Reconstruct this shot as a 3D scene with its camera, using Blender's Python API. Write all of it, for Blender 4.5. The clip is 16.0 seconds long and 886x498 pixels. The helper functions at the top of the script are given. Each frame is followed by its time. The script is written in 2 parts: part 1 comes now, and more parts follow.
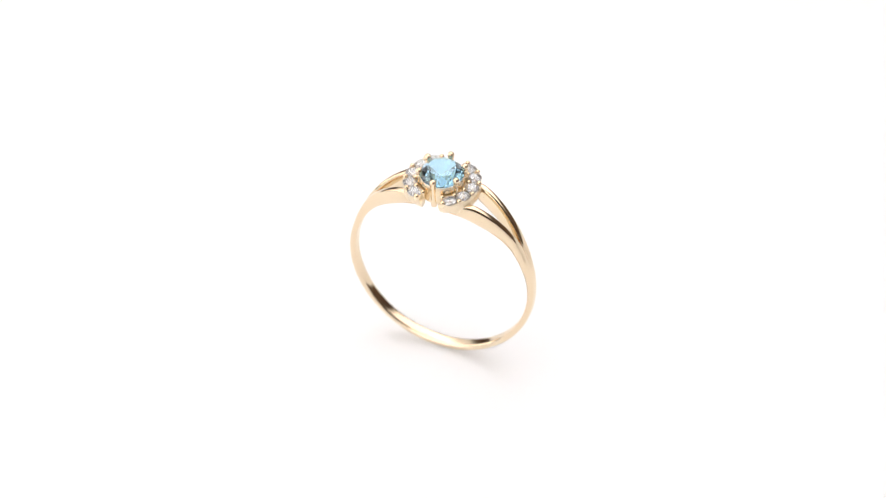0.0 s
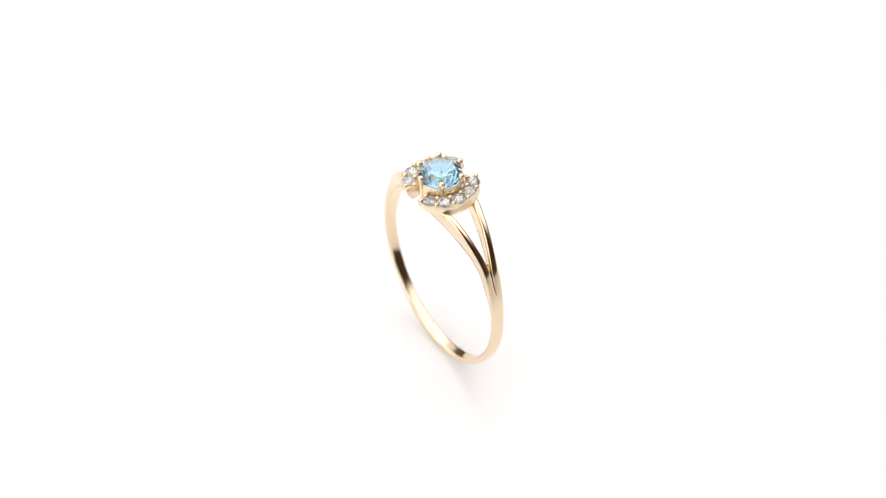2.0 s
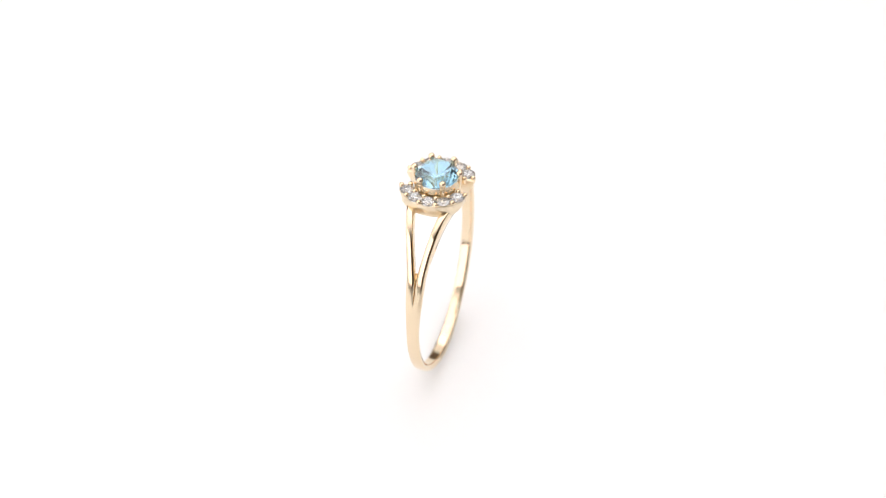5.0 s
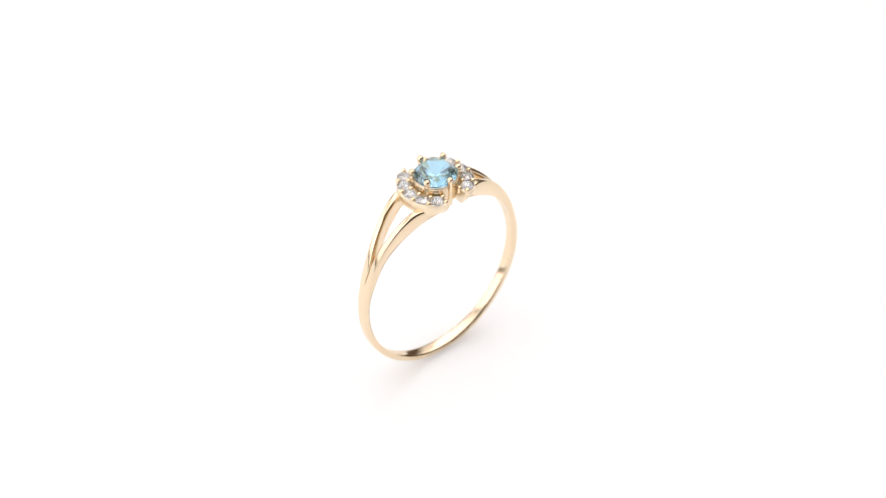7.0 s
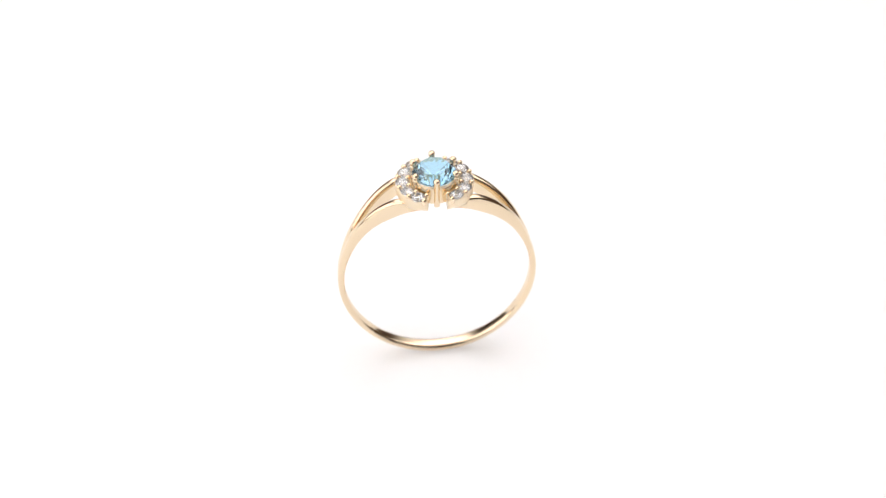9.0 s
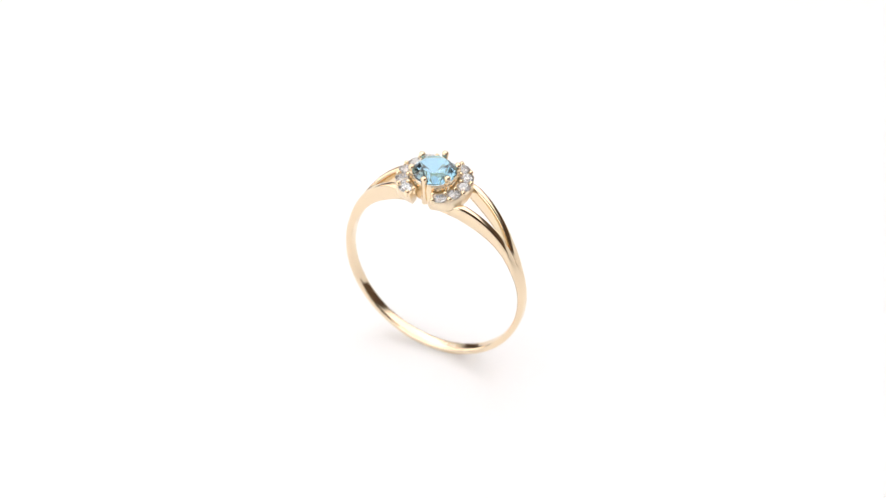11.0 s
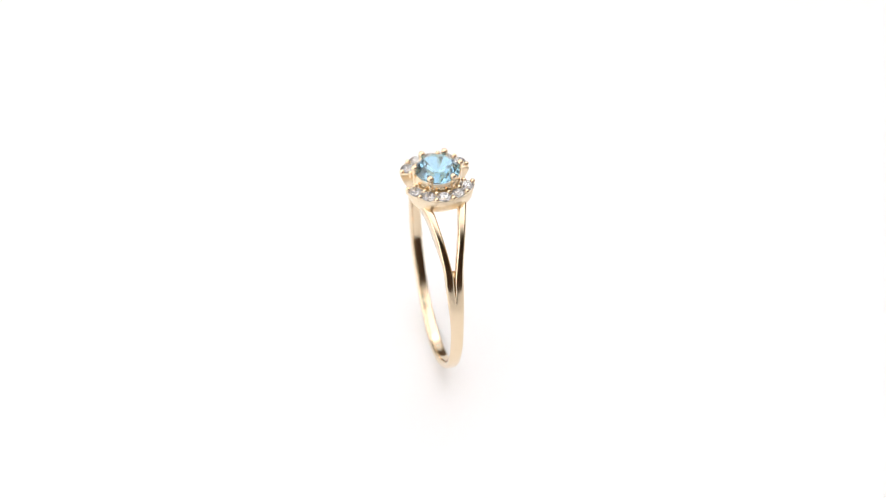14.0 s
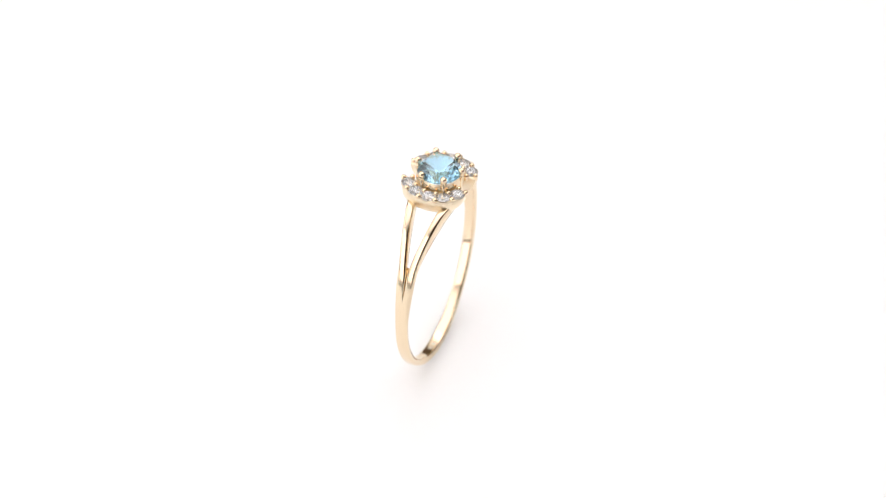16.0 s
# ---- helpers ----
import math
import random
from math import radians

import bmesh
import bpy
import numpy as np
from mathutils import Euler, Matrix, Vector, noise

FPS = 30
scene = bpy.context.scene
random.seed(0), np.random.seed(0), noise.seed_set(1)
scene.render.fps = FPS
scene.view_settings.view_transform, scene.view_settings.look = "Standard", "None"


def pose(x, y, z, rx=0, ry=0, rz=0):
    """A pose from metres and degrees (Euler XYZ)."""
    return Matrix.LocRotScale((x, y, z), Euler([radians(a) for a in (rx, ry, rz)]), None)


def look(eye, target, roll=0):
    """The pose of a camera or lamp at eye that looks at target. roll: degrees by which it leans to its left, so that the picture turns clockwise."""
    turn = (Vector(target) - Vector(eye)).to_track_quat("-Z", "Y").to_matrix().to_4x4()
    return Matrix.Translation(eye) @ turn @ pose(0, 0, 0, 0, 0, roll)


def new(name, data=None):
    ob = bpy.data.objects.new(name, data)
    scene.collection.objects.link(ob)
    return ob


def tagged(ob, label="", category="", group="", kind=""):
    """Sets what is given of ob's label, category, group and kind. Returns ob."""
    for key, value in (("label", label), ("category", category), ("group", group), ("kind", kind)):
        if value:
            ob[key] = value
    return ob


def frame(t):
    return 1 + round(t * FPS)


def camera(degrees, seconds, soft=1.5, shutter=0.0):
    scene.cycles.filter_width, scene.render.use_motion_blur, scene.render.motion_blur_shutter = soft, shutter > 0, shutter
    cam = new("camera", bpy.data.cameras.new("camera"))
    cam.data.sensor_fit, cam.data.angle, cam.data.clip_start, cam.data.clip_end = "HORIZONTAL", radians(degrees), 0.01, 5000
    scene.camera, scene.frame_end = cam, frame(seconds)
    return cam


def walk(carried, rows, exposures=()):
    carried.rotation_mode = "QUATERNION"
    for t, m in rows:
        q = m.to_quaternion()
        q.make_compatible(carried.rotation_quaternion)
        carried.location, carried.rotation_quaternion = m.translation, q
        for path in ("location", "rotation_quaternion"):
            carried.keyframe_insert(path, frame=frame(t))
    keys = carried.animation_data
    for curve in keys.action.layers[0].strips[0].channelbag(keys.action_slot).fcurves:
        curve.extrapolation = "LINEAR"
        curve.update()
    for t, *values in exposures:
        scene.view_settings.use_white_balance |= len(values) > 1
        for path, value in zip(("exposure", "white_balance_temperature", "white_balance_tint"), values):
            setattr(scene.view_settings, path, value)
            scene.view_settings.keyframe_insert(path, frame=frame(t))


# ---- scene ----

MM = 0.001
HEAD_Z = 22.08         # height of the claw tips over the turntable, mm
RING_C = 9.5           # height of the band's centre, mm
TURN = 16.747          # turntable speed, degrees a second, clockwise from above
FRONT = 9.373          # second at which the ring faces the camera
OFF_X, OFF_Y = -0.223, -0.337  # the ring's foot from the turntable's axis, mm
FOOT = 0.24            # the band reaches this much lower than a true circle at its foot, mm
LEAN = -0.3            # the ring leans this far back, degrees
HEAD_X, HEAD_Y, HEAD_TILT = -0.15, 0.23, -1.0  # the head sits slightly off the band's middle

# ---- camera ----
cam = camera(17.95, 16.0, soft=1.15)
cam.data.dof.use_dof, cam.data.dof.focus_distance, cam.data.dof.aperture_fstop = True, 0.2585, 28.0
DIST, TILT, SHIFT_X, SHIFT_Y = 259.9, radians(40.8), -0.398, 7.542
eye = Vector((-SHIFT_X, -DIST * math.cos(TILT) - SHIFT_Y * math.sin(TILT),
              FOOT + HEAD_Z + DIST * math.sin(TILT) - SHIFT_Y * math.cos(TILT))) * MM
aim = eye + Vector((0, math.cos(TILT), -math.sin(TILT))) * 0.3
view = look(eye, aim, -0.3)
walk(cam, [(0.0, view), (16.0, view)])

# ---- light ----
world = bpy.data.worlds.new("studio_room")
world.use_nodes = True
scene.world = world
bg = world.node_tree.nodes["Background"]
bg.inputs["Color"].default_value = (1.0, 0.96, 0.93, 1)
bg.inputs["Strength"].default_value = 0.02
scene.view_settings.exposure = 0.0


def softbox(name, place, to, w, h, glow, tint, fade):
    """A softbox: its diffuser is brightest in the middle and falls off over the share fade towards its edges."""
    data = bpy.data.lights.new(name, "AREA")
    data.shape, data.size, data.size_y = "RECTANGLE", w, h
    data.energy, data.color = glow * math.pi * w * h, tint
    data.use_nodes = True
    nt = data.node_tree
    emit = nt.nodes["Emission"]
    uv = nt.nodes.new("ShaderNodeSeparateXYZ")
    nt.links.new(nt.nodes.new("ShaderNodeNewGeometry").outputs["Parametric"], uv.inputs[0])
    sides = []
    for axis in ("X", "Y"):
        far = nt.nodes.new("ShaderNodeMath")
        far.operation = "PINGPONG"
        far.inputs[1].default_value = 0.5
        nt.links.new(uv.outputs[axis], far.inputs[0])
        soft = nt.nodes.new("ShaderNodeMapRange")
        soft.interpolation_type = "SMOOTHSTEP"
        soft.inputs["From Max"].default_value = fade / 2
        nt.links.new(far.outputs[0], soft.inputs["Value"])
        sides.append(soft)
    both = nt.nodes.new("ShaderNodeMath")
    both.operation = "MULTIPLY"
    for k in (0, 1):
        nt.links.new(sides[k].outputs["Result"], both.inputs[k])
    nt.links.new(both.outputs[0], emit.inputs["Strength"])
    ob = new(name, data)
    ob.matrix_world = look(place, to)
    return ob


WHITE = (1.0, 0.992, 0.99)
softbox("softbox_lamp", (0.20, 0.25, 0.62), (0.20, 0.251, 0), 2.0, 1.41, 1.72, WHITE, 0.55)
softbox("softbox_lamp", (-0.66, 0.08, 0.30), (0, 0, 0.06), 1.0, 0.62, 1.72, WHITE, 0.36)
softbox("softbox_lamp", (-0.47, -0.60, 0.40), (0, 0, 0.03), 0.72, 0.85, 1.80, WHITE, 0.12)
softbox("softbox_lamp", (0, 0.80, 0.55), (0, 0, 0.03), 1.5, 0.72, 0.90, WHITE, 0.6)


# ---- materials ----
def material(name, base, rough, metal=0.0, **more):
    m = bpy.data.materials.new(name)
    m.use_nodes = True
    b = m.node_tree.nodes["Principled BSDF"]
    b.inputs["Base Color"].default_value = (*base, 1)
    b.inputs["Roughness"].default_value = rough
    b.inputs["Metallic"].default_value = metal
    for key, value in more.items():
        b.inputs[key.replace("_", " ")].default_value = value
    return m


def grain(m, scale, spread, bump, depth, detail=4.0, stretch=(1, 1, 1)):
    """Fine variation of roughness and relief at real-world size."""
    nt = m.node_tree
    b = nt.nodes["Principled BSDF"]
    tc = nt.nodes.new("ShaderNodeTexCoord")
    mp = nt.nodes.new("ShaderNodeMapping")
    mp.inputs["Scale"].default_value = stretch
    nz = nt.nodes.new("ShaderNodeTexNoise")
    nz.inputs["Scale"].default_value = scale
    nz.inputs["Detail"].default_value = detail
    nt.links.new(tc.outputs["Object"], mp.inputs["Vector"])
    nt.links.new(mp.outputs["Vector"], nz.inputs["Vector"])
    mr = nt.nodes.new("ShaderNodeMapRange")
    r = b.inputs["Roughness"].default_value
    mr.inputs["To Min"].default_value = max(0.0, r - spread)
    mr.inputs["To Max"].default_value = r + spread
    nt.links.new(nz.outputs["Fac"], mr.inputs["Value"])
    nt.links.new(mr.outputs["Result"], b.inputs["Roughness"])
    bp = nt.nodes.new("ShaderNodeBump")
    bp.inputs["Strength"].default_value = bump
    bp.inputs["Distance"].default_value = depth
    nt.links.new(nz.outputs["Fac"], bp.inputs["Height"])
    nt.links.new(bp.outputs["Normal"], b.inputs["Normal"])
    return m


gold = grain(material("polished_gold", (0.885, 0.73, 0.52), 0.12, 1.0), 900, 0.03, 0.12, 0.00002)
cast_gold = grain(material("satin_gold", (0.90, 0.765, 0.57), 0.32, 1.0), 1500, 0.06, 0.3, 0.00003)
matte_gold = grain(material("unpolished_gold", (0.91, 0.745, 0.52), 0.22, 1.0), 2500, 0.08, 0.4, 0.00003)
topaz = material("blue_topaz", (0.40, 0.725, 0.95), 0.0, 0.0, IOR=1.78, Transmission_Weight=0.985)
# zircon: its opaque pinkish-white share stands in for light returned by the facets
zircon = material("whitened_zirconia", (1.0, 0.955, 0.935), 0.0, 0.0, IOR=2.5, Transmission_Weight=0.84)
acrylic = grain(material("white_acrylic", (0.912, 0.897, 0.903), 0.38, 0.0, IOR=1.45, Subsurface_Weight=1.0, Subsurface_Scale=0.006), 60, 0.04, 0.03, 0.00005)
acrylic.node_tree.nodes["Principled BSDF"].subsurface_method = "BURLEY"
acrylic.node_tree.nodes["Principled BSDF"].inputs["Subsurface Radius"].default_value = (1.0, 1.0, 1.0)
laminate = grain(material("white_laminate", (0.84, 0.84, 0.845), 0.45), 400, 0.05, 0.1, 0.0001)
# brown of the unseen walls, set by the gold's dark warm reflections
paint = grain(material("reflected_brown_paint", (0.29, 0.19, 0.125), 0.85), 30, 0.08, 0.2, 0.001)


# ---- builders ----
def link(name, bm, mat, parent=None, label="", smooth=True, sharp=None):
    me = bpy.data.meshes.new(name)
    bmesh.ops.recalc_face_normals(bm, faces=bm.faces[:])
    for f in bm.faces:
        f.smooth = smooth
    if sharp is not None:
        for e in bm.edges:
            e.smooth = not (e.is_manifold and e.calc_face_angle(0) > radians(sharp))
    bm.to_mesh(me)
    bm.free()
    me.materials.append(mat)
    ob = new(name, me)
    ob.parent = parent
    if label:
        tagged(ob, label)
    return ob


def part(name, bm, mat, parent, label="", smooth=True, sharp=None):
    return link(name, bm, mat, parent, label, smooth, sharp)


def share(ob, parent, m):
    """Another part on the same mesh, at the pose m."""
    c = ob.copy()
    scene.collection.objects.link(c)
    c.parent = parent
    c.matrix_basis = m
    return c


def box(bm, x0, x1, y0, y1, z0, z1):
    vs = [bm.verts.new((x, y, z)) for z in (z0, z1) for x, y in ((x0, y0), (x1, y0), (x1, y1), (x0, y1))]
    for q in ((3, 2, 1, 0), (4, 5, 6, 7), (0, 1, 5, 4), (1, 2, 6, 5), (2, 3, 7, 6), (3, 0, 4, 7)):
        bm.faces.new([vs[k] for k in q])


def loft(bm, loops, closed=False, caps=True):
    rows = [[bm.verts.new(v) for v in loop] for loop in loops]
    n = len(rows[0])
    pairs = list(zip(rows, rows[1:])) + ([(rows[-1], rows[0])] if closed else [])
    for a, b in pairs:
        for k in range(n):
            bm.faces.new((a[k], a[(k + 1) % n], b[(k + 1) % n], b[k]))
    if caps and not closed:
        bm.faces.new(rows[0][::-1])
        bm.faces.new(rows[-1])


# ---- studio ----
def studio():
    # Unseen floor, walls and ceiling, added to give the gold dark brown reflections.
    bm = bmesh.new()
    box(bm, -1.5, 1.5, -1.5, 1.5, -0.80, -0.77)
    tagged(link("floor", bm, paint, smooth=False), "unseen brown floor under the table, added with the walls", "floor", kind="structure")
    for k, b in enumerate(((-1.5, 1.5, -1.53, -1.5, -0.8, 1.6), (-1.5, 1.5, 1.5, 1.53, -0.8, 1.6),
                           (-1.53, -1.5, -1.5, 1.5, -0.8, 1.6), (1.5, 1.53, -1.5, 1.5, -0.8, 1.6), (-1.5, 1.5, -1.5, 1.5, 1.6, 1.63))):
        bm = bmesh.new()
        box(bm, *b)
        tagged(link("unseen_wall_%d" % (k + 1), bm, paint, smooth=False), "unseen brown wall added for dark reflections in the gold", "wall", kind="structure")


def make_table():
    thing = tagged(new("table"), "plain white laminate table carrying the turntable", "table")
    bm = bmesh.new()
    box(bm, -0.8, 0.8, -0.7, 0.8, -0.03, -0.008)
    bmesh.ops.bevel(bm, geom=bm.edges[:], offset=0.002, segments=2, affect="EDGES")
    part("tabletop", bm, laminate, thing, smooth=False)
    for x in (-0.74, 0.74):
        for y in (-0.64, 0.74):
            bm = bmesh.new()
            box(bm, x - 0.025, x + 0.025, y - 0.025, y + 0.025, -0.77, -0.03)
            bmesh.ops.bevel(bm, geom=bm.edges[:], offset=0.003, segments=2, affect="EDGES")
            part("leg", bm, laminate, thing, smooth=False)
    return thing


def make_turntable():
    thing = tagged(new("turntable"), "round white glossy acrylic display turntable turning slowly", "turntable")
    bm = bmesh.new()
    prof = [(0.0, -0.006), (0.125, -0.006), (0.1266, -0.0052), (0.127, -0.004), (0.127, -0.002), (0.1266, -0.0006), (0.125, 0.0)]
    n = 128
    loops = [[(r * math.cos(2 * math.pi * k / n), r * math.sin(2 * math.pi * k / n), z) for k in range(n)] for r, z in prof[1:]]
    loft(bm, loops)
    part("plate", bm, acrylic, thing, sharp=40)
    bm = bmesh.new()
    loft(bm, [[(0.06 * math.cos(2 * math.pi * k / 48), 0.06 * math.sin(2 * math.pi * k / 48), z) for k in range(48)] for z in (-0.008, -0.006)])
    part("base", bm, acrylic, thing, sharp=40)
    return thing


# ---- ring ----
def ease(x, a, b):
    f = min(1.0, max(0.0, (x - a) / (b - a)))
    return f * f * (3 - 2 * f)


def swell(deg):
    """How far the band has risen towards the head, 0 to 1, by the angle from the top."""
    a = min(abs(deg), 360 - abs(deg))
    return math.sin(math.pi / 2 * min(1.0, max(0.0, (74 - a) / 60))) ** 2


def side_lift(deg):
    """One shoulder stands a little prouder than the other."""
    a = min(abs(deg), 360 - abs(deg))
    if deg < 0 or deg > 180:
        return 0.18 * swell(deg) + 0.15 * ease(-a, -94, -66) * (1 - ease(-a, -58, -35))
    return 0.08 * swell(deg)


def r_out(deg):
    a = min(abs(deg), 360 - abs(deg))
    return 9.50 + 1.33 * swell(deg) + side_lift(deg) + FOOT * ease(a, 110, 172)


def r_in(deg):
    a = min(abs(deg), 360 - abs(deg))
    return 8.86 + 0.25 * swell(deg) + 0.16 * ease(a, 110, 172)


def at(deg, r, y):
    a = radians(deg)
    return Vector((r * math.sin(a), y, RING_C + r * math.cos(a))) * MM


def rib(q):
    """Rounded top of one rib, q from -1 to 1 across it."""
    return 0.1 + 0.9 * max(0.0, 1 - abs(q) ** 3.3) ** (1 / 3.3)


def band_top(q, b):
    """Outer surface of the band at q across it; b turns its flat top into two rounded ribs with a groove between."""
    t = max(0.0, 1 - abs(q) ** 3.4) ** (1 / 3.4)
    return t + (rib(2 * abs(q) - 1) - t) * b


def band_section(half_width, core):
    """Cross-section of the band, or of the thin web inside the split."""
    top = [math.sin(math.pi / 2 * (1 - 2 * k / 32)) for k in range(33)]
    low = [-1 + 2 * k / 12 for k in range(1, 12)]
    if core:
        return [(0.6 * q * half_width, 0.3 * max(0.0, 1 - q * q)) for q in top] + [(0.6 * q * half_width, -0.9) for q in low]
    return [(q * half_width, band_top(q, 0)) for q in top] + [(q * half_width, -(max(0.0, 1 - abs(q) ** 5) ** 0.2)) for q in low]


SPLIT = 72.0  # the ribs run out into the plain band at this angle from the top


def band_width(a):
    return 0.54 + 0.07 * ease(a, 140, 175) + 0.055 * ease(-a, -150, -90) + 0.29 * ease(-a, -92, -52)


def make_shank(ring):
    web = [51 + (SPLIT - 51.1) * k / 24 for k in range(25)]
    turns = web + [SPLIT + (360 - 2 * SPLIT) * k / 200 for k in range(201)] + [360 - d for d in web[::-1]]
    loops = []
    for d in turns:
        a = min(d, 360 - d)
        ro, ri = r_out(d) - 0.6 * ease(-a, -60, -50.5) ** 2, r_in(d) + 0.03
        loops.append([at(d, (ro + ri) / 2 + t * (ro - ri) / 2, y) for y, t in band_section(band_width(a), a < SPLIT)])
    bm = bmesh.new()
    loft(bm, loops)
    return part("shank", bm, gold, ring, "polished yellow gold band", sharp=60)


ARM_Y = ((2, 2.12), (10, 1.90), (16, 1.66), (25, 1.36), (40, 0.85), (47, 0.63), (52, 0.50), (57, 0.432), (66, 0.42))
ARM_W = ((10, 0.5), (16, 0.46), (25, 0.40), (40, 0.39), (52, 0.40), (57, 0.42), (66, 0.42))


def along(table, x):
    return float(np.interp(x, [a for a, _ in table], [b for _, b in table]))


def soft_along(table, x):
    steps = [(k, math.exp(-0.5 * (k / 4.2) ** 2)) for k in range(-12, 13)]
    return sum(w * along(table, x + k) for k, w in steps) / sum(w for _, w in steps)


def make_arm(ring, side, lean):
    loops = []
    top = [math.sin(math.pi / 2 * (1 - 2 * k / 22)) for k in range(23)]
    low = [-1 + 2 * k / 10 for k in range(1, 10)]
    for k in range(91):
        d = 6.5 + (SPLIT - 6.5) * k / 90
        sink, rib_half = ease(d, 50, 61), band_width(d) / 2
        b = ease(-d, -71.5, -62)
        y = soft_along(ARM_Y, d) * (1 - sink) + rib_half * sink
        w = soft_along(ARM_W, d) * (1 - sink) + rib_half * sink
        ro = r_out(side * d) + 0.01 * (1 - sink) - 0.40 * ease(-d, -22, -10)
        ri = r_in(side * d) + 0.03 + 0.38 * ease(-d, -30, -6)
        mid, half = (ro + ri) / 2, (ro - ri) / 2
        up = ease(-d, -62, -14)
        drift = Vector((HEAD_X * up, HEAD_Y * up, 0)) * MM
        prof = [(q, band_top((q + 1) / 2, b)) for q in top]
        for q in low:
            round_t, flat_t = -(max(0.0, 1 - abs(q) ** 3) ** (1 / 3)), -(max(0.0, 1 - ((q + 1) / 2) ** 5) ** 0.2)
            prof.append((q, flat_t + (round_t - flat_t) * b))
        loops.append([drift + at(side * d, mid + t * half, lean * (y + q * w)) for q, t in prof])
    bm = bmesh.new()
    loft(bm, loops)
    return part("shoulder", bm, gold, ring, "split gold shoulder rising to the halo", sharp=60)


def brilliant(r, table=0.56, crown=0.30, pavilion=0.86, girdle=0.05):
    """A round brilliant of girdle radius r, its girdle at z 0; the facets are the hull of its corners."""
    bm = bmesh.new()

    def ringed(n, rad, z, turn=0.0):
        for k in range(n):
            a = 2 * math.pi * (k + turn) / n
            bm.verts.new((r * rad * math.cos(a), r * rad * math.sin(a), r * z))

    ringed(8, table, crown + girdle / 2)
    ringed(8, 0.79, crown * 0.57 + girdle / 2, 0.5)
    ringed(16, 1.0, girdle / 2)
    ringed(16, 1.0, -girdle / 2)
    ringed(8, 0.42, -pavilion * 0.56, 0.5)
    ringed(8, 0.04, -pavilion)
    bmesh.ops.convex_hull(bm, input=bm.verts[:])
    bmesh.ops.dissolve_limit(bm, angle_limit=radians(2), verts=bm.verts[:], edges=bm.edges[:])
    return bm


def claw(r, h, head, lean):
    """A round claw of radius r from z -h to 0 with a ball end; it leans outwards along +x towards the top."""
    bm = bmesh.new()
    n = 14
    prof = [(-h, r * 1.05, 1.0)] + [(-h * (1 - f), r, (1 - f)) for f in (0.3, 0.6)] + [(-head * 1.9, r * 1.05, 0.12)]
    prof += [(-head + head * math.sin(q), head * math.cos(q), 0) for q in (-0.75, -0.4, 0, 0.4, 0.75, 1.05, 1.35)]
    loops = [[((x * math.cos(2 * math.pi * k / n) - lean * back) * MM, x * math.sin(2 * math.pi * k / n) * MM, z * MM) for k in range(n)] for z, x, back in prof]
    loft(bm, loops)
    return bm


def on_head(m):
    """A pose on the head, which is slightly off the middle and tilted."""
    return pose(HEAD_X * MM, HEAD_Y * MM, HEAD_Z * MM, HEAD_TILT) @ pose(0, 0, -HEAD_Z * MM) @ m


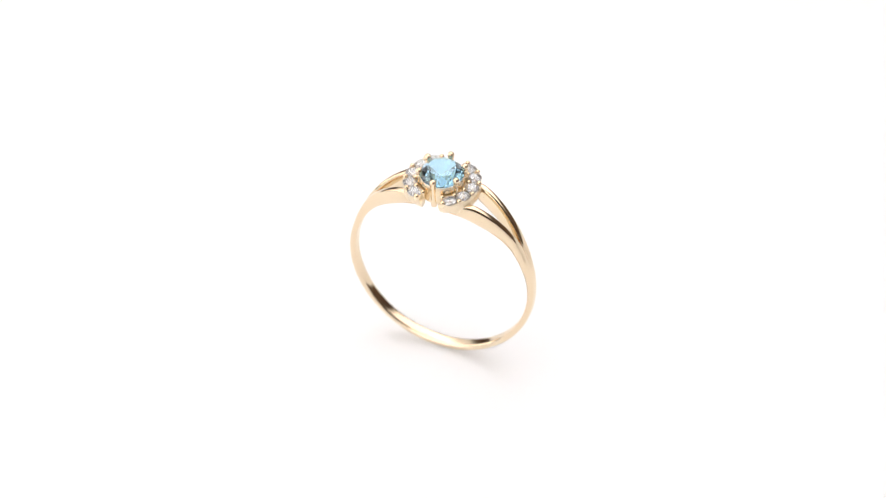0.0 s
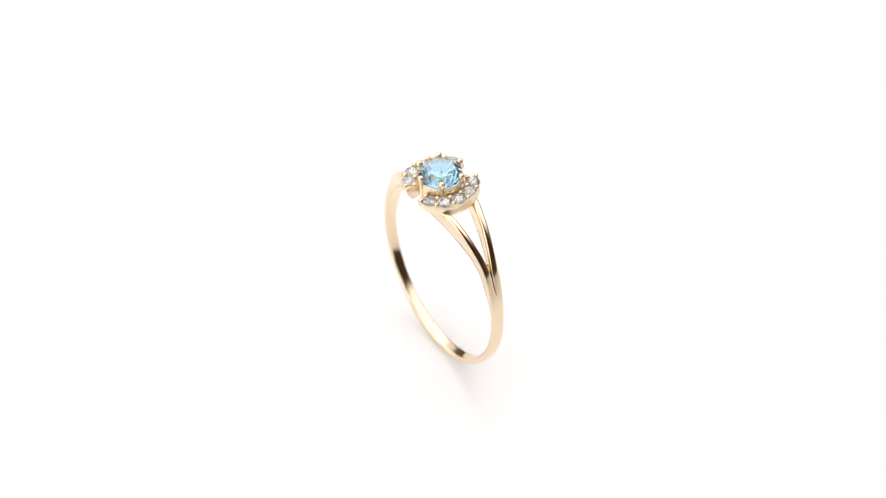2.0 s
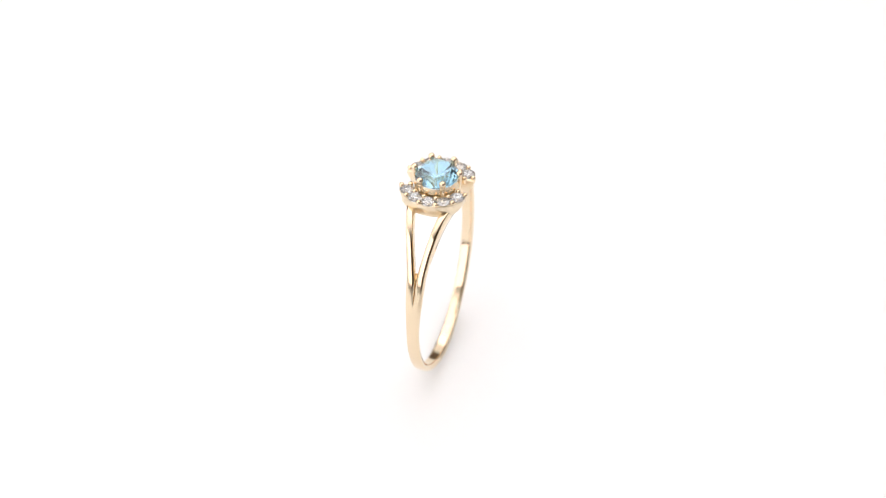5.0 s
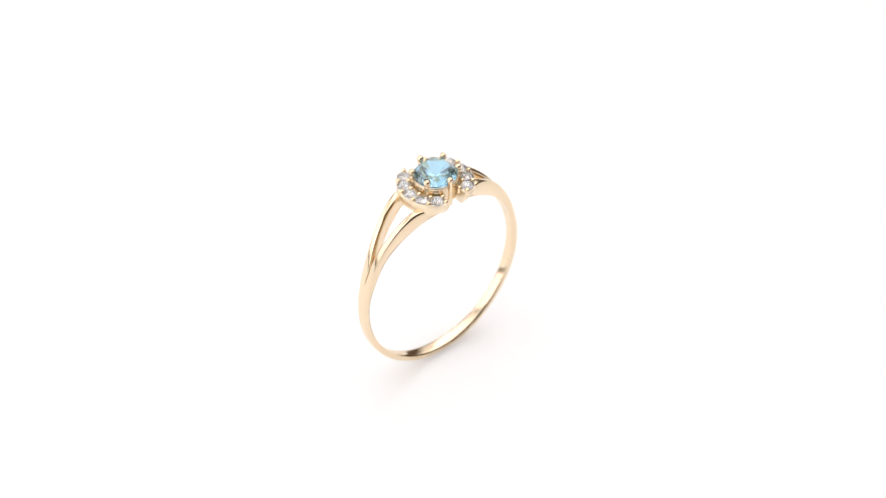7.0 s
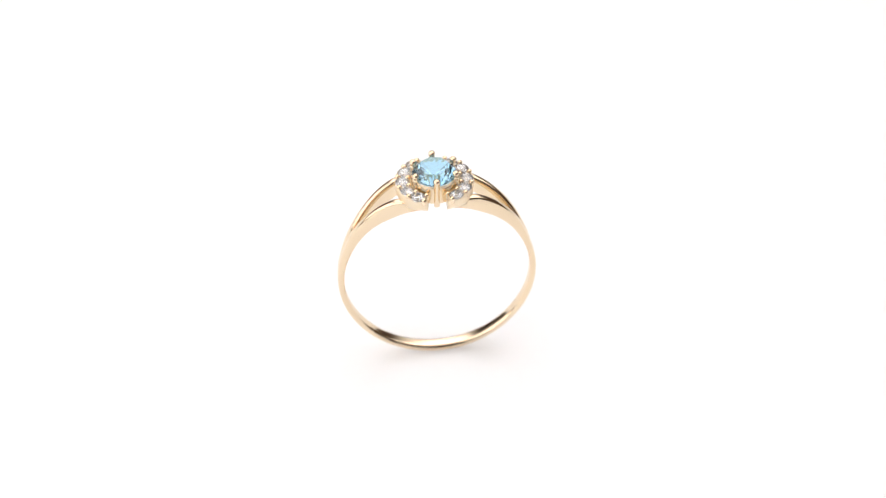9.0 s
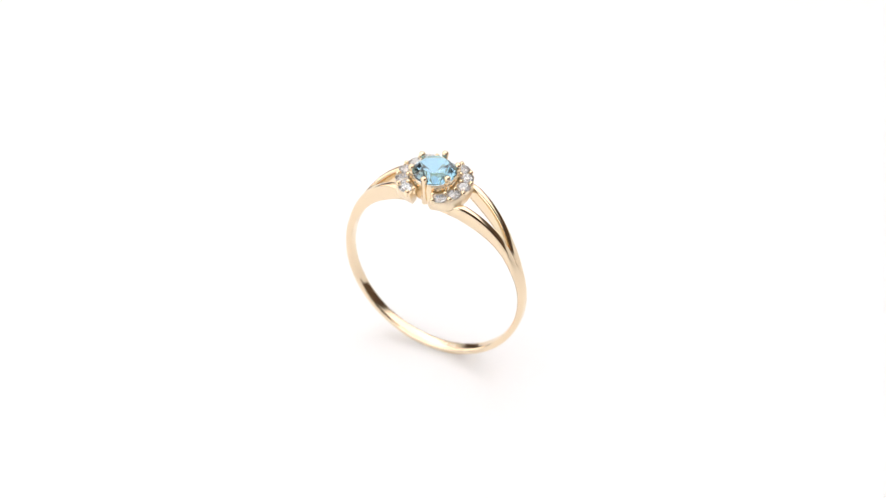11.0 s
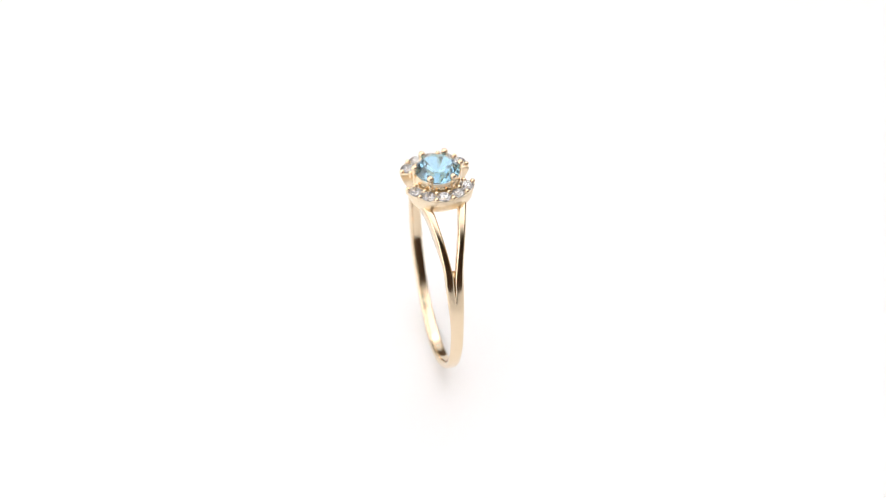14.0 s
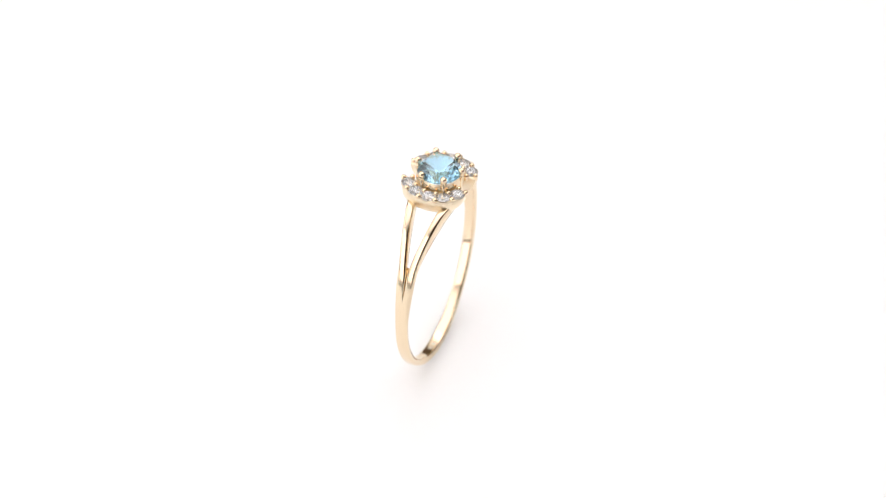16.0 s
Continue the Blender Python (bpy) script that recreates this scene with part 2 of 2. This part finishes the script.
def make_halo(ring, middle):
    """One curved tray with five stones and its beads; middle: its direction in degrees."""
    bm = bmesh.new()
    z1, z0 = HEAD_Z - 1.45, HEAD_Z - 2.82
    zl = z1 - 0.16  # ledge beside the stone setting
    inner = [(2.10, z0 + 0.08), (2.16, z0), (2.62, z0), (2.62, z0 + 0.3), (2.50, z1 - 0.12), (2.48, z1 + 0.01), (2.40, z1), (2.36, z1 - 0.08), (2.34, zl), (2.10, zl - 0.06)]
    outer = [(3.40, z0), (3.50, z0 + 0.12), (3.64, z0 + 0.45), (3.68, z1 - 0.1), (3.64, z1), (3.57, z1 + 0.01), (3.53, z1 - 0.12), (3.37, z0 + 0.3), (3.33, z0)]
    block = [(2.10, z0 + 0.08), (2.16, z0), (3.40, z0), (3.50, z0 + 0.12), (3.64, z0 + 0.45), (3.68, z1 - 0.1), (3.64, z1), (2.40, z1), (2.36, z1 - 0.08), (2.34, zl), (2.10, zl)]

    def sweep(sect, turns):
        loops = []
        for f in turns:
            tuck = 0.13 * max(0.0, (abs(f) - 0.955) / 0.045) ** 2
            row = []
            for r, z in sect:
                r += (0.5 * tuck if r < 3 else -0.5 * tuck)
                z += -tuck if z > z0 + 0.6 else tuck if z < z0 + 0.1 else 0
                a = f * math.acos(0.9 / r)  # the ends are cut straight
                x, y = r * math.cos(a), r * math.sin(a)
                lim = 2.15 + 0.95 * min(1.0, (z - z0) / 0.75)  # the tray tapers towards its underside
                y = math.copysign(min(abs(y), lim + 0.35 * max(0.0, abs(y) - lim)), y)
                if z < z0 + 0.2:
                    z -= 0.2 * f * f  # deeper towards its ends
                row.append(Vector((x, y, z)) * MM)
            loops.append(row)
        loft(bm, loops)

    sweep(inner, [-0.94 + 1.88 * k / 44 for k in range(45)])
    sweep(outer, [-0.94 + 1.88 * k / 44 for k in range(45)])
    for q in (-1, 1):
        sweep(block, [q * f for f in (0.925, 0.945, 0.965, 0.98, 0.995, 1.0)])
    for k in range(6):
        a = -67.0 + 26.8 * k
        c, sn = math.cos(radians(a)), math.sin(radians(a))
        bar = []
        for r, hw in ((2.45, 0.24), (2.8, 0.13), (3.06, 0.08), (3.3, 0.14), (3.5, 0.24)):
            bar.append([Vector((r * c - q * sn, r * sn + q * c, z)) * MM for q, z in ((-hw, z1 - 0.6), (hw, z1 - 0.6), (hw, z1 - 0.1), (hw * 0.7, z1 - 0.02), (-hw * 0.7, z1 - 0.02), (-hw, z1 - 0.1))])
        if 0 < k < 5:
            loft(bm, bar)
    tray = part("halo", bm, cast_gold, ring, "curved gold halo tray set with clear stones", sharp=35)
    tray.matrix_basis = on_head(pose(0, 0, 0, 0, 0, middle))
    stone = bead = None
    for k in range(5):
        a = -54 + 27 * k
        m = pose(0, 0, 0, 0, 0, a) @ pose(3.00 * MM, 0, (z1 + 0.04) * MM, (4, -5, 2, -3, 5)[k], (-3, 4, 5, -4, 2)[k], 17 * k)
        if stone is None:
            stone = part("accent_stone", brilliant(0.70 * MM, crown=0.32, table=0.56, pavilion=0.84), zircon, tray, "small clear round brilliant stone", smooth=False)
            stone.matrix_basis = m
        else:
            share(stone, tray, m)
    for k in range(6):
        a = -67.0 + 26.8 * k
        for r in (2.50, 3.47 if 0 < k < 5 else 3.34):
            m = pose(0, 0, 0, 0, 0, a) @ pose(r * MM, 0, (z1 + 0.33) * MM)
            if bead is None:
                bead = part("bead", claw(0.20, 0.7, 0.245, 0), gold, tray, "gold bead holding the stones", sharp=60)
                bead.matrix_basis = m
            else:
                share(bead, tray, m)
    return tray


def make_ring():
    ring = tagged(new("ring"), "yellow gold ring with round blue stone and split clear-stone halo", "ring")
    make_shank(ring)
    for side in (1, -1):
        for lean in (1, -1):
            make_arm(ring, side, lean)
    for middle in (0, 180):
        make_halo(ring, middle)
    # basket under the stone
    bm = bmesh.new()
    sect = [(1.93, HEAD_Z - 2.62), (2.06, HEAD_Z - 2.62), (2.12, HEAD_Z - 2.0), (2.20, HEAD_Z - 1.20), (2.15, HEAD_Z - 0.86), (2.08, HEAD_Z - 0.66), (2.03, HEAD_Z - 0.70), (2.01, HEAD_Z - 1.20), (1.94, HEAD_Z - 2.5)]
    n = 64
    loft(bm, [[Vector((r * math.cos(2 * math.pi * k / n), r * math.sin(2 * math.pi * k / n), z)) * MM for r, z in sect] for k in range(n)], closed=True)
    part("basket", bm, matte_gold, ring, "conical gold stone setting", sharp=40).matrix_basis = on_head(pose(0, 0, 0))
    first = None
    for k in range(6):
        m = on_head(pose(0, 0, 0, 0, 0, 90 + 60 * k)) @ pose(2.17 * MM, 0, (HEAD_Z + 0.29) * MM)
        if first is None:
            first = part("claw", claw(0.27, 3.2, 0.335, 0.20), gold, ring, "round-ended gold claw", sharp=60)
            first.matrix_basis = m
        else:
            share(first, ring, m)
    gem = part("center_stone", brilliant(2.07 * MM, table=0.68, crown=0.36, pavilion=0.92), topaz, ring, "round brilliant-cut sky blue topaz", smooth=False)
    gem.matrix_basis = on_head(pose(0, 0, (HEAD_Z - 0.56) * MM, 0, 0, 12))
    make_hallmark(ring)
    return ring


def make_hallmark(ring):
    """Small stamped marks inside the foot of the band."""
    for k, (c, w, h) in enumerate(((164.5, 0.30, 0.42), (167.0, 0.26, 0.42), (169.3, 0.28, 0.42), (173.0, 0.42, 0.5))):
        bm = bmesh.new()
        half = math.degrees(w / 2 / 8.9)
        lo = [at(c - half, 9.11, -h / 2), at(c + half, 9.11, -h / 2), at(c + half, 9.11, h / 2), at(c - half, 9.11, h / 2)]
        hi = [at(c - half * 0.8, 9.045, -h * 0.4), at(c + half * 0.8, 9.045, -h * 0.4), at(c + half * 0.8, 9.045, h * 0.4), at(c - half * 0.8, 9.045, h * 0.4)]
        loft(bm, [lo, hi])
        part("hallmark", bm, cast_gold, ring, "tiny stamped mark inside the band", smooth=False)


studio()
make_table()
turntable = make_turntable()
ring = make_ring()


def motions():
    turns, spins = [], []
    for k in range(33):
        t = k * 0.5
        a = -TURN * (t - FRONT)
        turns.append((t, pose(0, 0, 0, 0, 0, a)))
        spins.append((t, pose(0, 0, 0, 0, 0, a) @ pose(OFF_X * MM, OFF_Y * MM, (FOOT + 0.013) * MM, LEAN)))
    walk(turntable, turns)
    walk(ring, spins)


motions()
